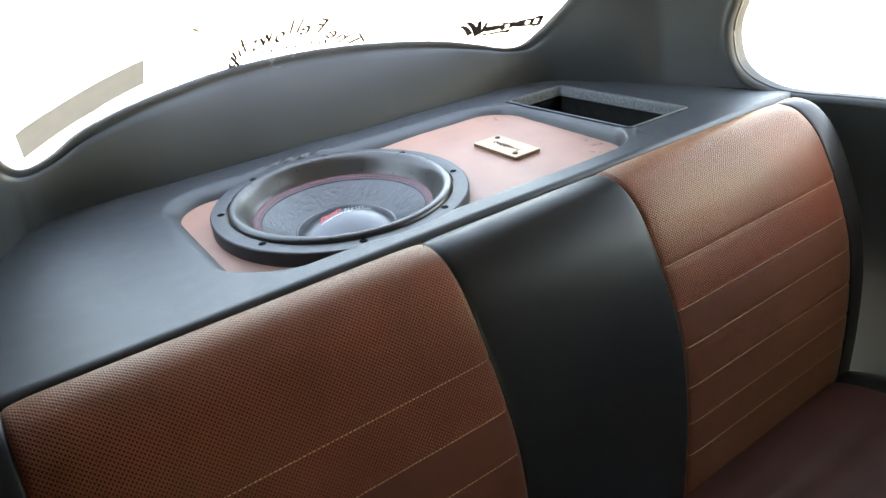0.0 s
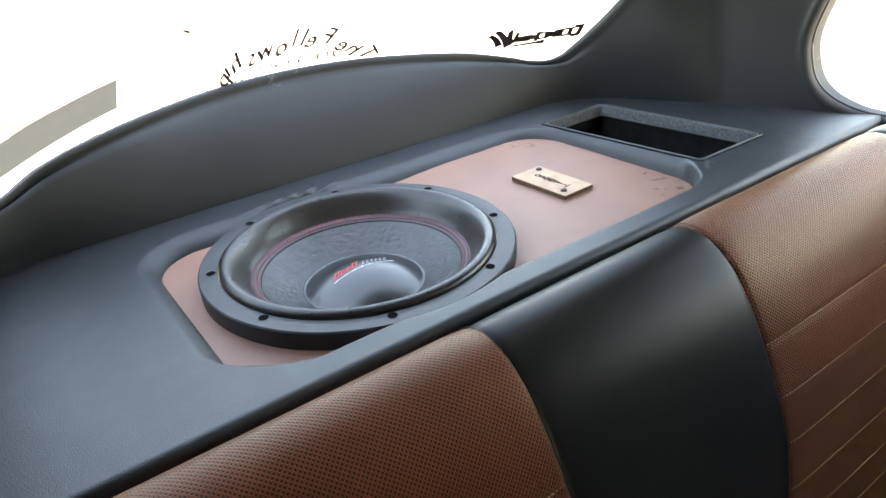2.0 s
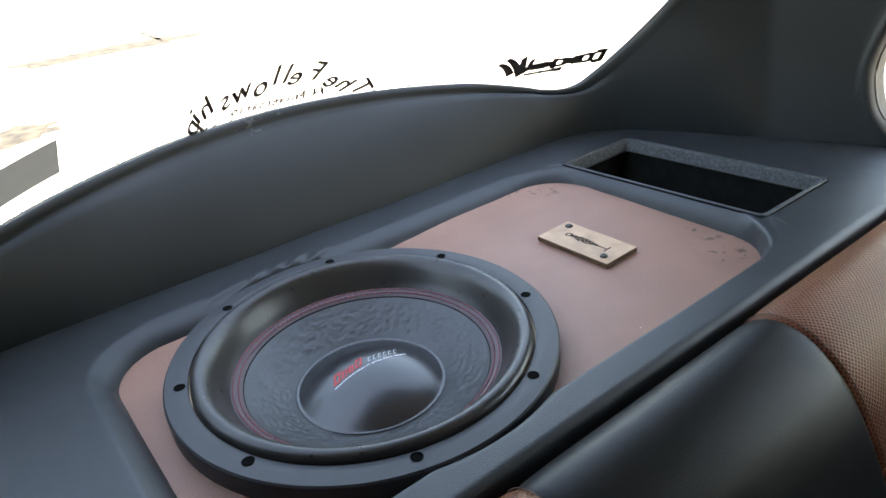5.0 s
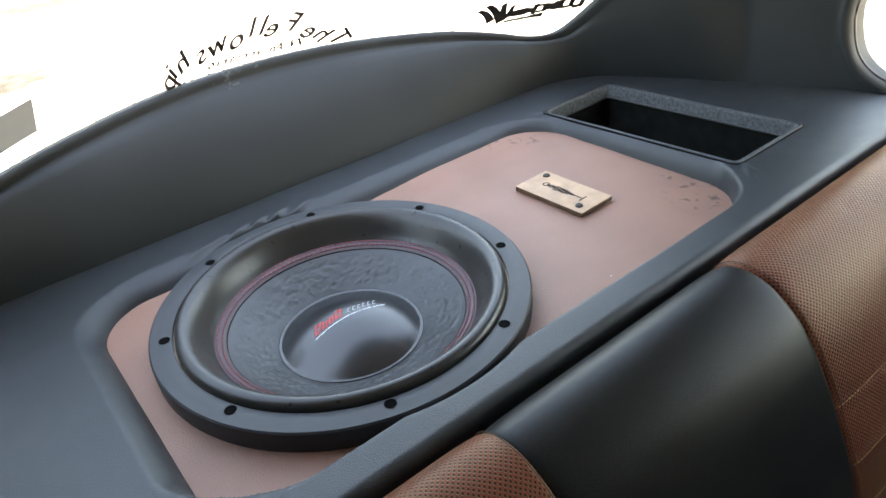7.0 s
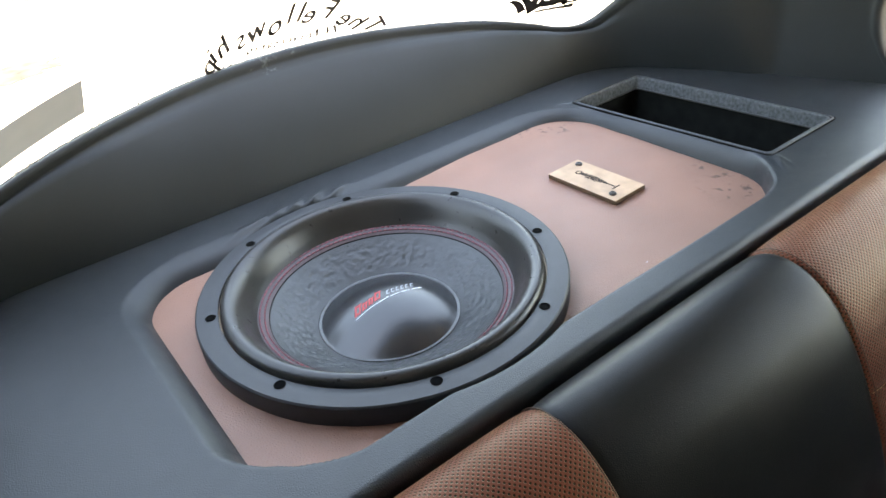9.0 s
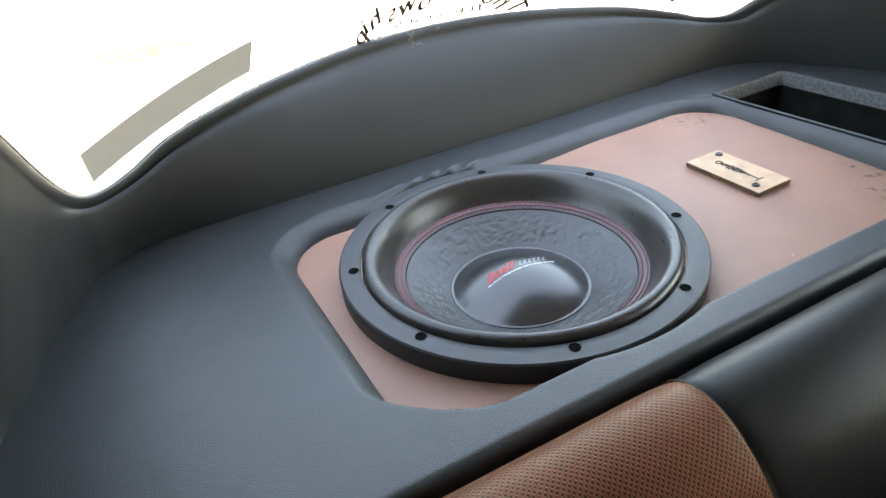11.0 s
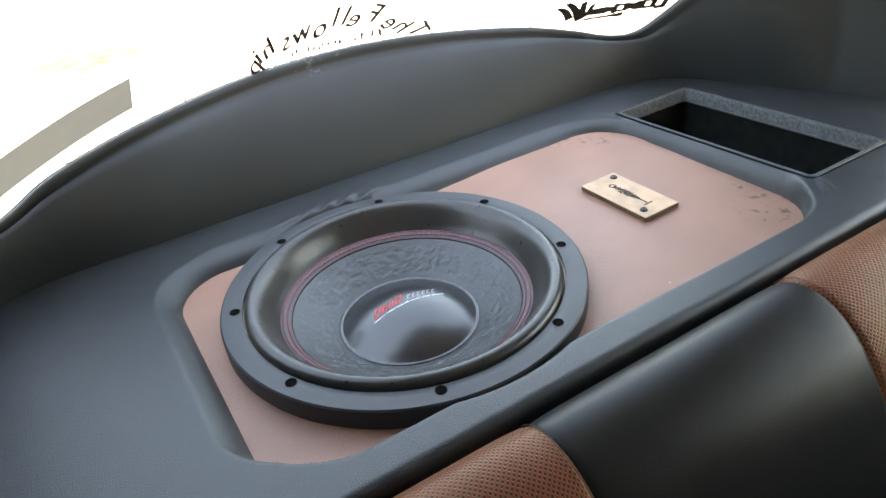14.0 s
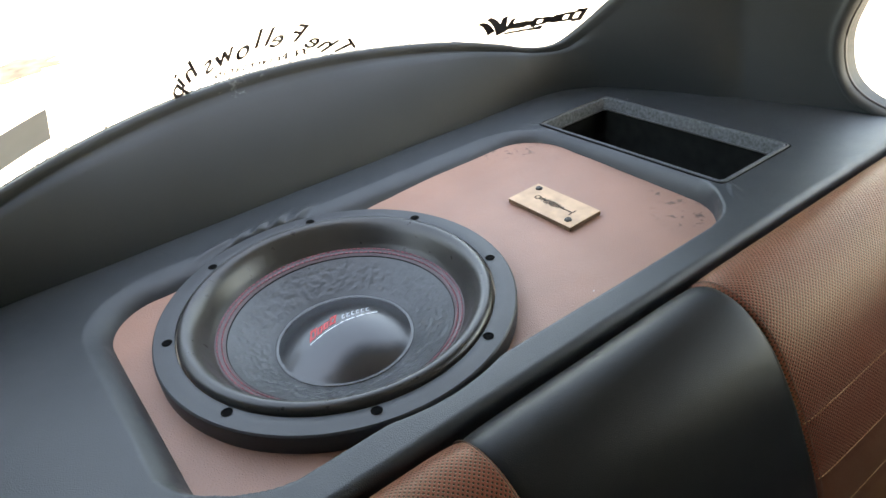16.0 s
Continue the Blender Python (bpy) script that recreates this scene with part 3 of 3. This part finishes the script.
def cap_mark(name, quads, material, label):
    """Flat printed shapes laid on the dome; each quad is a foot line, a height and a slant."""
    bm = bmesh.new()
    for x0, y0, x1, y1, h, sl in quads:
        n = 4
        lp = []
        for t in (0, .5, 1):
            lp.append([(lambda x, y: (x, y, cap_z(math.hypot(x, y)) + .0003))(x0 + (x1 - x0) * i / n + sl * t, y0 + (y1 - y0) * i / n + h * t) for i in range(n + 1)])
        loft(bm, lp, closed=False)
    ob = part(name, bm, material, dust, label)
    return ob


letters = []
for x, wide, tall in ((-.0345, .0072, .0118), (-.0262, .0062, .0085), (-.0190, .0058, .0084), (-.0122, .0072, .0112)):
    y = .0002 + .0018 * min(1.0, (x + .0345) / .022)
    letters.append((x, y, x + .0022, y, tall, tall * .62))
    letters.append((x + wide - .0024, y, x + wide - .0006, y, tall * .8, tall * .5))
    letters.append((x + .0010 + tall * .50, y + tall * .74, x + wide + tall * .46, y + tall * .76, tall * .20, tall * .12))
    letters.append((x + .0005, y + .0003, x + wide - .0004, y + .0003, tall * .18, tall * .12))
cap_mark("red_mark", letters, RED_PRINT, "slanted red printed mark")
letters = []
for k in range(6):
    x, y = .0010 + .0049 * k, .0022 - .0003 * k
    letters.append((x, y, x + .0011, y, .0058, .0036))
    letters.append((x + .0012, y, x + .0034, y, .0011, .0007))
    letters.append((x + .0032, y + .0045, x + .0058, y + .0045, .0011, .0007))
cap_mark("grey_mark", letters, GREY_PRINT, "slanted grey printed mark")
cap_mark("white_line", [(-.0355, -.0030, -.018, -.0022, .0010, .0004), (-.018, -.0022, .001, -.0022, .0010, .0004), (.002, -.0023, .012, -.0029, .0010, .0004), (.0135, -.003, .022, -.0036, .0010, .0004), (.0235, -.0037, .035, -.0046, .0010, .0004)], WHITE_PRINT, "thin white printed line")


def stitches(parent, pts, length, radius, material, name, label=""):
    """Rows of small thread bars, joined."""
    bm = bmesh.new()
    for p, d, up in pts:
        d, up = Vector(d).normalized(), Vector(up).normalized()
        s = d.cross(up)
        a, b = Vector(p) - d * length / 2, Vector(p) + d * length / 2
        loft(bm, [[q + s * radius * math.cos(t) + up * radius * math.sin(t) for t in (0, math.pi / 3, 2 * math.pi / 3, math.pi, 4.5)] for q in (a - up * radius, a.lerp(b, .25), a.lerp(b, .75), b - up * radius)])
    return tagged(part(name, bm, material, parent, label), kind="stuff")


ps = []
for r, z, off in ((.1108, .8803, 0), (.1068, .8787, .5)):
    k = 130
    for i in range(k):
        a = 2 * math.pi * (i + off) / k
        ps.append(((r * math.cos(a), r * math.sin(a), z), (-math.sin(a), math.cos(a), 0), (0, 0, 1)))
stitches(sub, ps, .0038, .00065, RED, "red_stitching", "double row of red stitches")

# ---- wooden plate ----
plate = thing("name_plate", "small laser-engraved plywood plate screwed onto the tan panel", "plate", (.2605, -.0090, PANEL_Z))
bm = bmesh.new()
box(bm, -.0232, .0232, -.0450, .0450, 0, .0055)
PLATE_M = pose(.2605, -.0090, PANEL_Z + .0006, 0, 0, 1.5)
bmesh.ops.bevel(bm, geom=[e for e in bm.edges], offset=.0005, segments=1, affect="EDGES")
for f in bm.faces:
    f.material_index = 1 if abs(f.normal.z) < .5 else 0
bmesh.ops.transform(bm, matrix=PLATE_M, verts=bm.verts)
part("board", bm, [PLY, PLY_EDGE], plate, "pale birch plywood with burnt edges", smooth=False)
for dx, dy in ((.0145, .0355), (-.0135, -.0335)):
    p = PLATE_M @ Vector((dx, dy, .0055))
    bm = lathe([(.0040, p.z), (.0039, p.z + .0010), (.0030, p.z + .0019), (.0016, p.z + .0023), (.0012, p.z + .0012), (.0002, p.z + .0012)], 20, (p.x, p.y))
    part("screw", bm, SCREW, plate, "dark round-head screw")
bm = bmesh.new()
rnd = random.Random(4)
for k in range(44):
    t = k / 43
    y = .021 - .046 * t
    reach = .0046 * math.sin(math.pi * min(1, t * 1.1 + .1)) * rnd.uniform(.5, 1.1) + .0008
    for sgn in (-1, 1):
        for _ in range(2):
            a = rnd.uniform(0, reach * .6) * sgn
            b = a + sgn * rnd.uniform(.25, .6) * reach
            box(bm, min(a, b), max(a, b), y - .0004, y + rnd.uniform(.0001, .0006), .0055, .00575)
box(bm, -.0004, .0005, -.025, .020, .0055, .0058)
for k in range(14):
    a = 2 * math.pi * k / 14
    x, y = .0032 * math.cos(a), .0225 + .0032 * math.sin(a)
    box(bm, x - .0006, x + .0006, y - .0006, y + .0006, .0055, .0058)
box(bm, -.0055, .0055, -.0275, -.0262, .0055, .0058)
bmesh.ops.transform(bm, matrix=PLATE_M, verts=bm.verts)
part("engraving", bm, BURN, plate, "burnt dark engraved emblem", smooth=False)

# ---- rear seat ----
PROFILE = [(-.2060, .62), (-.2040, .76), (-.2020, .86), (-.2018, .8880), (-.2075, .9075), (-.2260, .9195), (-.2520, .9170), (-.2770, .9000), (-.2960, .8760), (-.3100, .8500), (-.3220, .8230), (-.3380, .7830), (-.3510, .7370), (-.3600, .6900), (-.3660, .6400), (-.3700, .5800), (-.3720, .50)]
SEAT_CURVE = curve_pts(PROFILE, 10)
STITCH_Z = (.832, .785, .735, .685, .634, .585)


SX = (-.468, -.395, -.0235, .2215, .574, .616)


def arc_lengths(pts):
    s = [0.0]
    for a, b in zip(pts, pts[1:]):
        s.append(s[-1] + float(np.hypot(*(b - a))))
    return s


SEAT_S = arc_lengths(SEAT_CURVE)


def seat_point(k, x, x0, x1, puff, ribs):
    """A point on a seat panel that swells between its seams."""
    p = SEAT_CURVE[k]
    a, b = SEAT_CURVE[max(0, k - 1)], SEAT_CURVE[min(len(SEAT_CURVE) - 1, k + 1)]
    d = b - a
    nrm = np.array((d[1], -d[0])) / max(1e-9, np.hypot(*d))
    if x1 > .65 or x0 < -.45:
        t = (x - x0) / (x1 - x0) if x1 > .65 else (x1 - x) / (x1 - x0)
        puff -= .022 * t ** 3
    e = min(x - x0, x1 - x)
    if puff < -.0005:
        e = .1
    sw = puff * (1 - math.exp(-max(0.0, e) / .010)) - .0018 * math.exp(-max(0.0, e) / .0016)
    if ribs and p[0] < -.28:
        for z in STITCH_Z:
            sw -= .0013 * math.exp(-((p[1] - z) / .003) ** 2)
    q = p + nrm * sw
    return (x, float(q[0]), float(q[1]))


def seam_shift(x, k):
    """How far the seams beside the centre strip stray sideways along the profile."""
    z = SEAT_CURVE[k][1]
    low = min(1.0, max(0.0, (.87 - z) / .13)) if k > 55 else 0.0
    near = lambda seam: max(0.0, 1 - abs(x - seam) / .10)
    return low * (.006 * near(SX[2]) + .008 * near(SX[3]) + .012 * near(SX[4]))


def back_panel(name, x0, x1, material, parent, puff, ribs, label):
    bm = bmesh.new()
    uvl = bm.loops.layers.uv.new("UVMap")
    n = max(12, int((x1 - x0) / .006))
    xs = sorted(set([x0 + (x1 - x0) * i / n for i in range(n + 1)] + [x0 + .001, x0 + .0025, x0 + .005, x1 - .001, x1 - .0025, x1 - .005]))
    uv = {}
    grid = []
    for k in range(len(SEAT_CURVE)):
        row = []
        for x in xs:
            v = bm.verts.new(seat_point(k, x, x0, x1, puff, ribs))
            uv[v] = (x, SEAT_S[k])
            v.co.x += seam_shift(x, k)
            row.append(v)
        grid.append(row)
    for a, b in zip(grid, grid[1:]):
        for i in range(len(xs) - 1):
            f = bm.faces.new((a[i], a[i + 1], b[i + 1], b[i]))
            for lp in f.loops:
                lp[uvl].uv = uv[lp.vert]
            z = sum(v.co.z for v in f.verts) / 4
            y = sum(v.co.y for v in f.verts) / 4
            if ribs and y < -.28 and z < STITCH_Z[1]:
                f.material_index = 1
    return part(name, bm, material, parent, label)


bench = thing("bench_seat", "rear car bench in perforated brown and black leather", "car seat", (MID, -.60, .31))
back_panel("backrest_brown_panel", SX[1], SX[2], [SEAT_BROWN, SEAT_PLAIN], bench, .0025, True, "perforated brown leather with stitched horizontal ribs")
back_panel("backrest_centre_panel", SX[2], SX[3], SEAT_BLACK, bench, .0015, False, "smooth black leather centre strip")
back_panel("backrest_brown_panel", SX[3], SX[4], [SEAT_BROWN, SEAT_PLAIN], bench, .0025, True, "perforated brown leather with stitched horizontal ribs")
back_panel("backrest_side_bolster", SX[0], SX[1], SEAT_BLACK, bench, .002, False, "black leather end bolster")
back_panel("backrest_side_bolster", SX[4], SX[5], SEAT_BLACK, bench, .002, False, "black leather end bolster")
for x0, x1 in ((SX[1], SX[2]), (SX[3], SX[4])):
    ps = []
    for z in STITCH_Z:
        k = min(range(60, len(SEAT_CURVE)), key=lambda i: abs(SEAT_CURVE[i][1] - z))
        for i in range(int((x1 - x0 - .006) / .0042)):
            x = x0 + .004 + i * .0042
            p = seat_point(k, x, x0, x1, .0025, True)
            x += seam_shift(x, k)
            ps.append(((x, p[1] - .0003, p[2] + .0003), (1, 0, 0), (0, -.9, .4)))
    stitches(bench, ps, .0030, .00042, THREAD, "stitching", "rows of tan thread stitches")

# seam threads beside the centre strip
for xs_, sd in ((SX[2], -1), (SX[3], 1), (SX[1], 1), (SX[4], -1)):
    ps = []
    for k in range(34, len(SEAT_CURVE) - 20):
        for h in (0, .5):
            a, b = SEAT_CURVE[k], SEAT_CURVE[k + 1]
            p = seat_point(k, xs_ + sd * .0030, xs_ - .2, xs_ + .2, .0012, False)
            x = p[0] + seam_shift(p[0], k)
            d = Vector((0, b[0] - a[0], b[1] - a[1]))
            up = Vector((0, d.z, -d.y)).normalized()
            ps.append((Vector((x, p[1], p[2])) + d * h + up * .0006, d, up))
    stitches(bench, ps, .0022, .0004, SEAM_THREAD, "seam_stitching", "close brown seam stitches")

# cushion
CUSH = curve_pts([(-.345, .46), (-.352, .498), (-.385, .526), (-.455, .545), (-.56, .558), (-.66, .572), (-.78, .584), (-.86, .584), (-.90, .57), (-.915, .55), (-.91, .42), (-.90, .32)], 8)


def cushion_panel(name, x0, x1, material, ribs, label):
    bm = bmesh.new()
    n = max(8, int((x1 - x0) / .012))
    grid = []
    for y, z in CUSH:
        row = []
        for i in range(n + 1):
            x = x0 + (x1 - x0) * i / n
            e = min(x - x0, x1 - x)
            dz = .007 * (1 - math.exp(-e / .012))
            if ribs:
                for k in range(8):
                    dz -= .005 * math.exp(-((y + .47 + k * .055) / .006) ** 2)
            row.append(bm.verts.new((x, y, z + dz)))
        grid.append(row)
    for a, b in zip(grid, grid[1:]):
        for i in range(n):
            bm.faces.new((a[i], a[i + 1], b[i + 1], b[i]))
    return part(name, bm, material, bench, label)


cushion_panel("cushion_brown_panel", SX[1], SX[2], CUSHION, True, "brown leather with cross ribs, darkened to stand for shade")
cushion_panel("cushion_centre_panel", SX[2], SX[3], SEAT_BLACK, False, "smooth black leather centre strip")
cushion_panel("cushion_brown_panel", SX[3], SX[4], CUSHION, True, "brown leather with cross ribs, darkened to stand for shade")
cushion_panel("cushion_side_bolster", SX[0], SX[1], SEAT_BLACK, False, "black leather end bolster")
cushion_panel("cushion_side_bolster", SX[4], SX[5], SEAT_BLACK, False, "black leather end bolster")


# ---- stickers on the rear glass ----
def on_glass(x, z, lift=0.0):
    return Vector((x, glass_y(x - MID, z) + .001 - lift, z))


EMBLEM_UP = .0045


def glass_sheet(bm, pts, n=12):
    """A thin sheet on the glass between two edges, each given by its two ends as x, z."""
    (a, b), (c, d) = pts
    top = [on_glass(a[0] + (b[0] - a[0]) * i / n, a[1] + (b[1] - a[1]) * i / n + pts_bow * 4 * (i / n) * (1 - i / n), .001) for i in range(n + 1)]
    low = [on_glass(c[0] + (d[0] - c[0]) * i / n, c[1] + (d[1] - c[1]) * i / n + pts_bow * 4 * (i / n) * (1 - i / n), .001) for i in range(n + 1)]
    loft(bm, [top, low], closed=False)


pts_bow = .004
bm = bmesh.new()
glass_sheet(bm, (((-.311, 1.021), (-.140, 1.063)), ((-.310, .986), (-.144, 1.0285))))
tagged(part("window_sticker", bm, STICKER), "plain grey-brown rectangular sticker on the rear glass", "sticker")


def letter_mesh(ch, size):
    cu = bpy.data.curves.new("letter", "FONT")
    cu.body, cu.size, cu.align_x = ch, size, "CENTER"
    ob = bpy.data.objects.new("letter", cu)
    scene.collection.objects.link(ob)
    dg = bpy.context.evaluated_depsgraph_get()
    me = bpy.data.meshes.new_from_object(ob.evaluated_get(dg))
    bpy.data.objects.remove(ob)
    return me


def glass_text(bm, text, place, size, weight):
    """Letters on the outside of the glass, so mirrored from within: place(t) gives x, z and the turn of each letter's foot."""
    n = len(text)
    for i, ch in enumerate(text):
        if ch == " ":
            continue
        x, z, turn = place(i / (n - 1))
        me = letter_mesh(ch, size)
        for step, lift in ((-2, .0007), (-1, .0008), (0, .0009), (1, .0010), (2, .0011)):
            vs = []
            for v in me.vertices:
                u, w = -v.co.x + step * weight + .30 * v.co.y, v.co.y + step * weight * .5
                vs.append(bm.verts.new(on_glass(x + u * math.cos(turn) - w * math.sin(turn), z + u * math.sin(turn) + w * math.cos(turn), lift)))
            for f in me.polygons:
                bm.faces.new([vs[k] for k in f.vertices])


ARCH = [(.2030, 1.0205), (.180, 1.0300), (.162, 1.0390), (.152, 1.045), (.138, 1.0545), (.1134, 1.054), (.1013, 1.0586), (.088, 1.0595), (.0696, 1.0507), (.0467, 1.0505), (.0273, 1.0445), (.0056, 1.0414), (-.0064, 1.0342), (-.0106, 1.0231)]


def arc_place(t):
    x, z = ARCH[round(t * 13)]
    turn = (t - .5) * 1.9
    return x + .0115 * math.sin(turn), z - .0115 * math.cos(turn), turn


bm = bmesh.new()
glass_text(bm, "The Fellowship", arc_place, .033, .00036)
glass_text(bm, "XV Aniversario", lambda t: (.150 - .108 * t, 1.0205 + .0030 * t, (t - .5) * .25), .0145, .00030)
tagged(part("window_lettering", bm, LETTERS, smooth=False), "black arched hand lettering stuck on the rear glass", "sticker")

bm = bmesh.new()
pts_bow = 0.0


def bar(x0, z0, x1, z1, h):
    z0, z1 = z0 + EMBLEM_UP, z1 + EMBLEM_UP
    glass_sheet(bm, (((x0, z0 + h / 2), (x1, z1 + h / 2)), ((x0, z0 - h / 2), (x1, z1 - h / 2))), 3)


def swoosh(x0, z0, x1, z1, wide, bow):
    """A tapering curved stroke on the glass."""
    n = 8
    a, b = [], []
    for i in range(n + 1):
        t = i / n
        x, z = x0 + (x1 - x0) * t, EMBLEM_UP + z0 + (z1 - z0) * t + bow * 4 * t * (1 - t)
        w = wide * (.75 + .5 * t) / 2
        a.append(on_glass(x + w, z + w * .6, .001))
        b.append(on_glass(x - w, z - w * .6, .001))
    loft(bm, [a, b], closed=False)


for a in ((.377, 1.010, .398, .992, .0062, .004), (.386, 1.016, .410, .990, .0066, .004), (.406, 1.016, .411, .990, .0074, 0), (.418, 1.012, .416, .994, .0064, 0)):
    swoosh(*a)
for k in range(14):
    x = .420 + k * .0057
    h = .0092 + .0004 * k + (.004 if k in (4, 12, 13) else 0)
    z = .9995 + .0005 * k
    if k in (3, 7):
        h *= .72
    if k in (5, 10, 12):
        bar(x, z + h * .38, x + .006, z + h * .38 + .0004, h * .3)
        bar(x, z - h * .38, x + .006, z - h * .38 + .0004, h * .3)
    else:
        bar(x, z, x + .0060, z + .0004, h)
for k in range(8):
    bar(.414 + k * .0055, .9895 + .0004 * k, .4197 + k * .0055, .9899 + .0004 * k, (.0032, .004, .003, .0044)[k % 4] + (.002 if k > 5 else 0))
tagged(part("window_emblem", bm, DECAL, smooth=False), "black slanted emblem sticker on the rear glass", "sticker")

# ---- frayed sealant along the sill of the rear glass ----
bm = bmesh.new()
rnd = random.Random(8)
for k in range(420):
    x = rnd.uniform(-.22, .36)
    z = sill(x - MID) + rnd.uniform(-.0005, .0028)
    u, v = rnd.uniform(.0005, .0018), rnd.uniform(.0003, .0008)
    ring = [on_glass(x + u * math.cos(a), z + v * math.sin(a) + .3 * u * math.cos(a), .0016) for a in (0, 1.1, 2.3, 3.1, 4.2, 5.3)]
    bm.faces.new([bm.verts.new(p) for p in ring])
tagged(part("frayed_sealant", bm, STICKER, window_1, "frayed pale sealant flakes along the sill", smooth=False), kind="stuff")

# ---- lint ----
bm = bmesh.new()
for x, y, z in ((.522, .113, shelf_z(.522, .113)), (.182, -.138, PANEL_Z + .0006)):
    bmesh.ops.create_icosphere(bm, subdivisions=1, radius=.0005, matrix=Matrix.Translation((x, y, z + .0006)) @ Matrix.Diagonal((1.4, .8, .6, 1)))
tagged(part("lint", bm, WHITE_PRINT), "tiny white lint specks lying on the shelf", "lint", kind="stuff")
